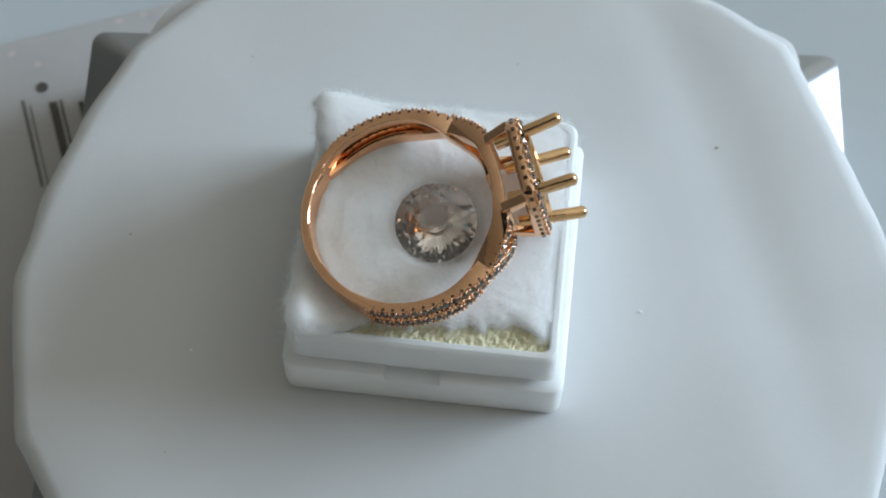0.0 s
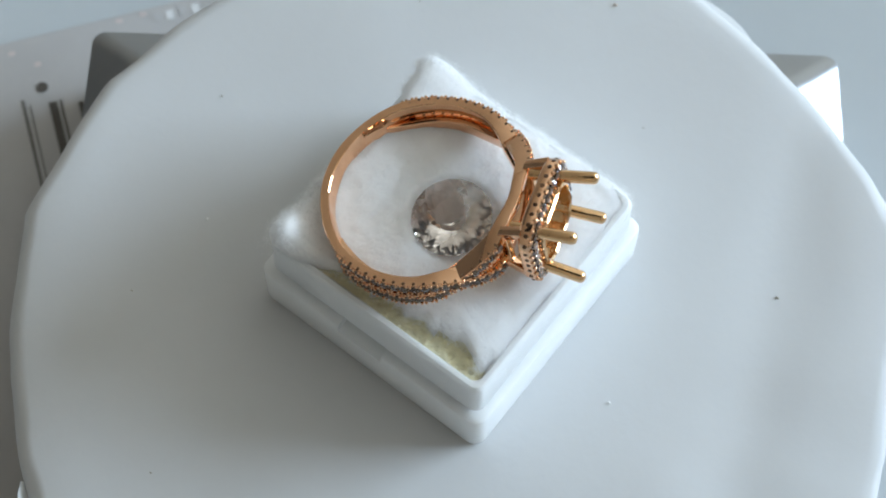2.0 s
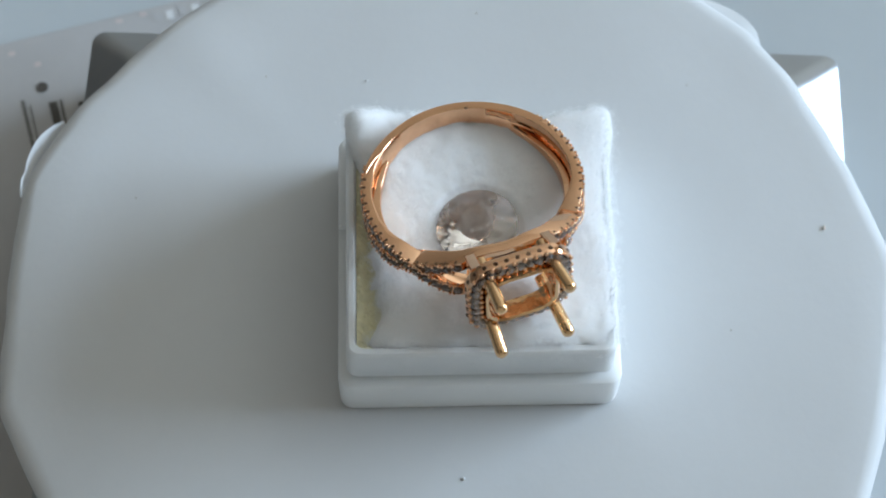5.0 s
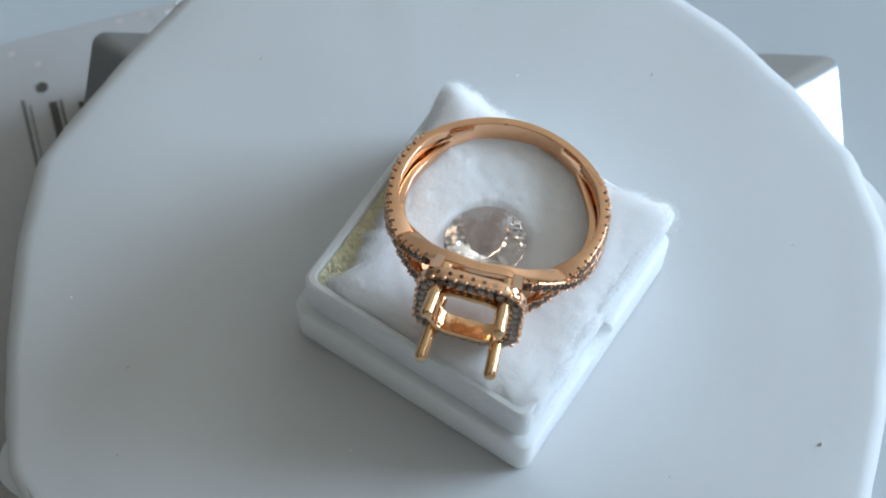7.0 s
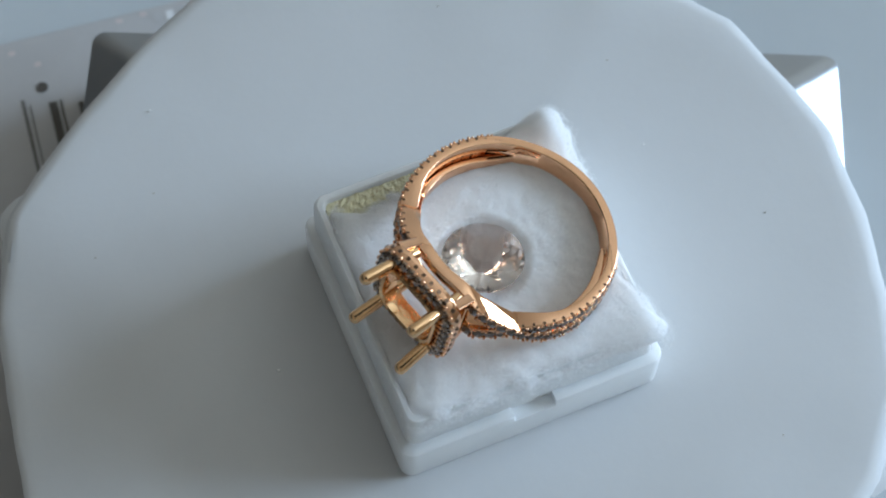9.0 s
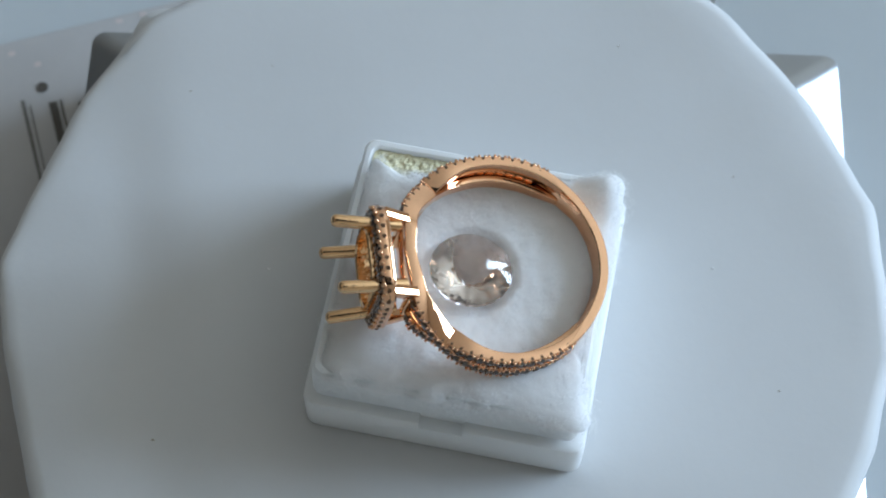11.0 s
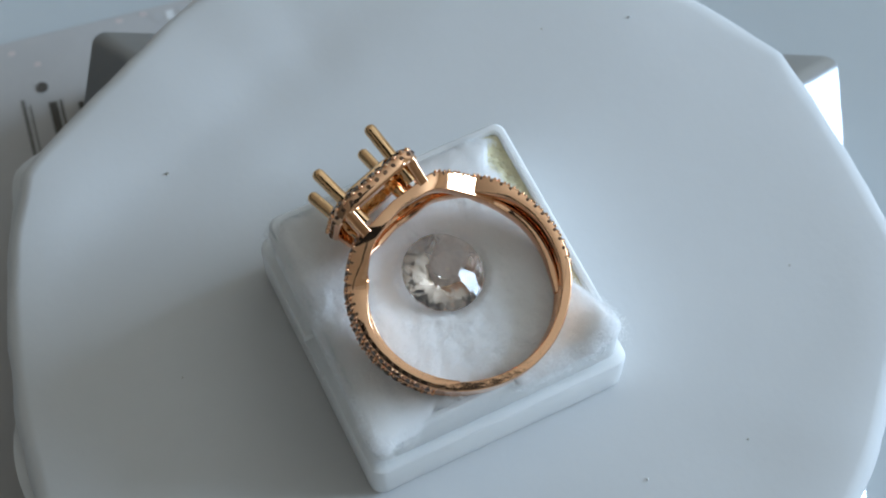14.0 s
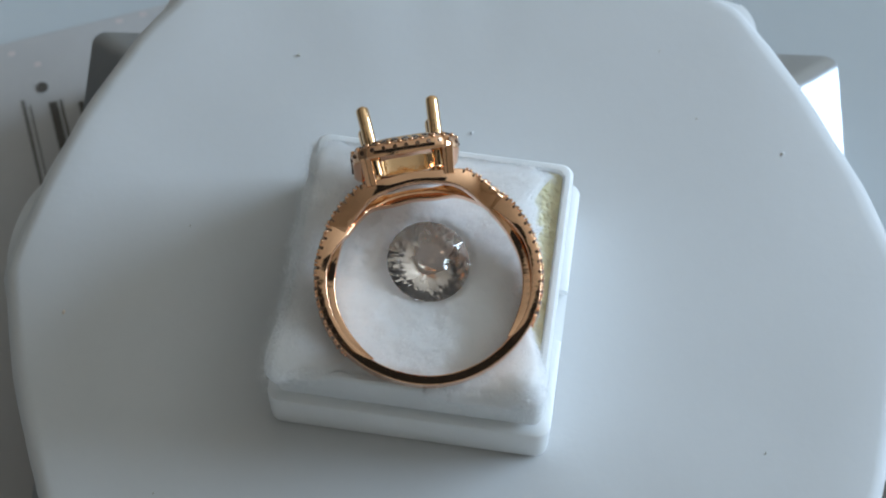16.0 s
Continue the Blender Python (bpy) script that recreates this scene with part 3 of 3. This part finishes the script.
def wedding_ring():
    g = thing("gemstone_ring", "rose gold ring with pave bands and an empty four-prong head", "ring", RIDE, True)
    # plain back of the band
    bm, loops = bmesh.new(), []
    for i in range(61):
        phi = 118 + 124 * i / 60
        u = back(180 - abs(phi - 180))
        out, top, low, c = 9.99 + 0.22 * u, 1.18, -0.95 - 1.15 * u, 0.09
        e = 0.35 + 0.65 * min(1.0, min(i, 60 - i) / 9)
        upper, lower = out - (0.86 + 0.06 * u) * e, out - (1.02 + 0.40 * u) * e
        sec = ((out, top - c), (out - c, top), (upper + c, top), (upper, top - c), (lower, low + c), (lower + c, low), (out - c, low), (out, low + c))
        loops.append([RING @ on_ring(phi, r, z) for r, z in sec])
    part("shank", rings(bm, loops), ROSE, g, sharp=40)
    # pave stone and its mesh
    tilt = random.Random(3)
    askew = lambda: pose(0, 0, 0, tilt.gauss(0, 7), tilt.gauss(0, 7), tilt.uniform(0, 90))
    smesh = finish(brilliant(bmesh.new(), 0.49 * MM, 8, table=0.55, crown=0.45, depth=0.6), "pave_stone", PAVE)
    for k in (1, -1):
        bm, loops = bmesh.new(), []
        for i in range(161):
            phi = -136 + 272 * i / 160
            r, z0, hw, ht = strand_state(phi, k)
            loops.append([RING @ on_ring(phi, r + t, z0 + z) for z, t in section(hw, ht, 0.09)])
        st = part("strand", rings(bm, loops), ROSE, g, "pave-set twisted half of the band", sharp=40)
        beads, seats = bmesh.new(), bmesh.new()
        for sgn in (1, -1):
            for i in range(18):
                phi = sgn * (28 + 5.35 * i)
                r, z0, hw, ht = strand_state(phi, k)
                out = Vector((math.cos(radians(phi)), math.sin(radians(phi)), 0))
                q = Matrix.Translation(on_ring(phi, r + ht - 0.03, z0)) @ out.to_track_quat("Z", "Y").to_matrix().to_4x4()
                piece("pave_stone", smesh, st, RING @ q @ askew())
                # dark disc under each stone paints the shade in its seat
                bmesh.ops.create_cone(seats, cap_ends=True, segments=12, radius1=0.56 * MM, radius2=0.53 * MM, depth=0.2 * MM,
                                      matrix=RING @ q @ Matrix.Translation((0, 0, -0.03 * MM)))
                for e in (-1, 1):
                    # flat dark discs paint the shaded scallops along the strand's edges
                    rim_hole = Matrix.Translation(on_ring(phi, r + ht - 0.2, z0 + e * hw)) @ (Matrix.Rotation(math.pi, 4, "X") if e < 0 else Matrix())
                    bmesh.ops.create_cone(seats, cap_ends=True, segments=10, radius1=0.17 * MM, radius2=0.15 * MM, depth=0.03 * MM, matrix=RING @ rim_hole)
                mid = sgn * (28 + 5.35 * (i + 0.5))
                r, z0, hw, ht = strand_state(mid, k)
                for e, half in itertools.product((-1, 1), (-1.05, 1.05)):
                    lift = tilt.uniform(0.03, 0.12)
                    blob(beads, RING @ on_ring(mid + half, r + ht + lift, z0 + e * (hw - 0.14)), tilt.uniform(0.15, 0.19) * MM, 1)
        tagged(part("beading", beads, ROSE, st, "tiny metal beads holding stones", smooth=True), kind="stuff")
        tagged(part("stone_bed", seats, SEAT, st, "metal coloured dark for the shade between the stones"), kind="stuff")
    hmesh = finish(brilliant(bmesh.new(), 0.52 * MM, 8, table=0.5, crown=0.5, depth=0.6), "halo_stone", PAVE)
    # head: halo, inner rail, posts, prongs
    H = RING @ pose(0, HEAD_Y * MM, 0)
    def frame_loop(half, corner, x, n=6):
        return [H @ Vector((x * MM, a * MM, b * 0.9 * MM)) for a, b in rounded_square(half, corner, n)]
    bm = rings(bmesh.new(), [frame_loop(3.6, 1.7, 10.85), frame_loop(4.75, 2.5, 10.85), frame_loop(4.9, 2.6, 11.0), frame_loop(4.95, 2.6, 11.8),
                             frame_loop(4.8, 2.55, 12.05), frame_loop(3.75, 1.8, 12.15), frame_loop(3.6, 1.7, 12.0)], close=True)
    halo = part("halo", bm, ROSE, g, "cushion-shaped pave halo", sharp=40)
    path = [(a, b * 0.9) for a, b in rounded_square(4.28, 2.2, 6)]
    dense = []
    for i in range(len(path)):
        a, b = Vector(path[i]), Vector(path[(i + 1) % len(path)])
        nseg = max(1, int((b - a).length / 0.02))
        dense += [a + (b - a) * (j / nseg) for j in range(nseg)]
    beads, seats, holes = bmesh.new(), bmesh.new(), bmesh.new()
    count = 32
    up = Vector((1, 0, 0)).to_track_quat("Z", "Y").to_matrix().to_4x4()
    for i in range(count):
        p = dense[int(i * len(dense) / count)]
        piece("pave_stone", hmesh, halo, H @ Matrix.Translation((12.2 * MM, p.x * MM, p.y * MM)) @ up @ askew())
        # half-dark disc below the stone, its tone painted as shade
        bmesh.ops.create_cone(seats, cap_ends=True, segments=12, radius1=0.58 * MM, radius2=0.55 * MM, depth=0.2 * MM,
                              matrix=H @ Matrix.Translation((12.05 * MM, p.x * MM, p.y * MM)) @ up)
        side = Vector((0, p.x, p.y * 1.1)).normalized()
        k2 = 4.93 / 4.28
        hole = Matrix.Translation((11.55 * MM, p.x * k2 * MM, p.y * k2 * MM)) @ side.to_track_quat("Z", "Y").to_matrix().to_4x4()
        # no recess is cut: a dark disc paints the hole's shade
        bmesh.ops.create_cone(holes, cap_ends=True, segments=10, radius1=0.23 * MM, radius2=0.20 * MM, depth=0.13 * MM, matrix=H @ hole)
        p2 = dense[int((i + 0.5) * len(dense) / count)]
        for f in (1.125, 0.885):
            blob(beads, H @ Vector(((12.17 if f < 1 else 12.04) * MM, p2.x * f * MM, p2.y * f * MM)), tilt.uniform(0.21, 0.26) * MM, 2)
    tagged(part("beading", beads, ROSE, halo, "tiny metal beads holding stones", smooth=True), kind="stuff")
    tagged(part("stone_bed", seats, HALO_SEAT, halo, "metal coloured half dark for shade round the stones"), kind="stuff")
    tagged(part("drilled_edge", holes, SEAT, halo, "dark discs standing in for shaded holes round the halo"), kind="stuff")
    bm = rings(bmesh.new(), [frame_loop(3.1, 1.9, 10.9), frame_loop(3.5, 2.1, 10.9), frame_loop(3.5, 2.1, 12.7), frame_loop(3.3, 2.0, 12.85), frame_loop(3.1, 1.9, 12.7)], close=True)
    part("seat_rail", bm, YELLOW, g, "bright yellow gold inner rail", sharp=40)
    for sy, sz in itertools.product((1, -1), (1, -1)):
        bm = bmesh.new()
        a = [(8.7, 3.55, 2.35), (9.8, 3.65, 2.9), (11.0, 3.75, 3.5)]
        loops = []
        for x, y, z in a:
            loops.append([H @ Vector((x * MM, (sy * y + u) * MM, (sz * z + v) * MM)) for u, v in section(0.5, 0.5, 0.15)])
        part("basket_post", rings(bm, loops), ROSE, g, sharp=40)
        tip = (16.0, 3.3 if sy > 0 else 3.15, 3.62)
        part("prong", rod(bmesh.new(), H @ Vector((9.6 * MM, sy * 2.85 * MM, sz * 2.6 * MM)), H @ Vector((tip[0] * MM, sy * tip[1] * MM, sz * tip[2] * MM)), 0.59 * MM, 16, 0.45 * MM),
             YELLOW, g, "long uncut round prong", sharp=40)
    # lower gallery bars linking the two rails
    for sy in (1, -1):
        bm, loops = bmesh.new(), []
        for z in (-2.4, 0, 2.4):
            loops.append([H @ Vector(((9.0 + u) * MM, (sy * 3.5 + v) * MM, z * MM)) for u, v in section(0.42, 0.42, 0.12)])
        part("gallery_bar", rings(bm, loops), YELLOW, g, sharp=40)


def motions():
    for ob in TURNING:
        walk(ob, [(t, pose(0, 0, TOP, 0, 0, -a)) for t, a in TURN])


room()
table()
printed_card()
phone_on_stand()
platter(turntable_base())
gem_box()
foam()
cotton()
loose_stone()
wedding_ring()
specks()
motions()
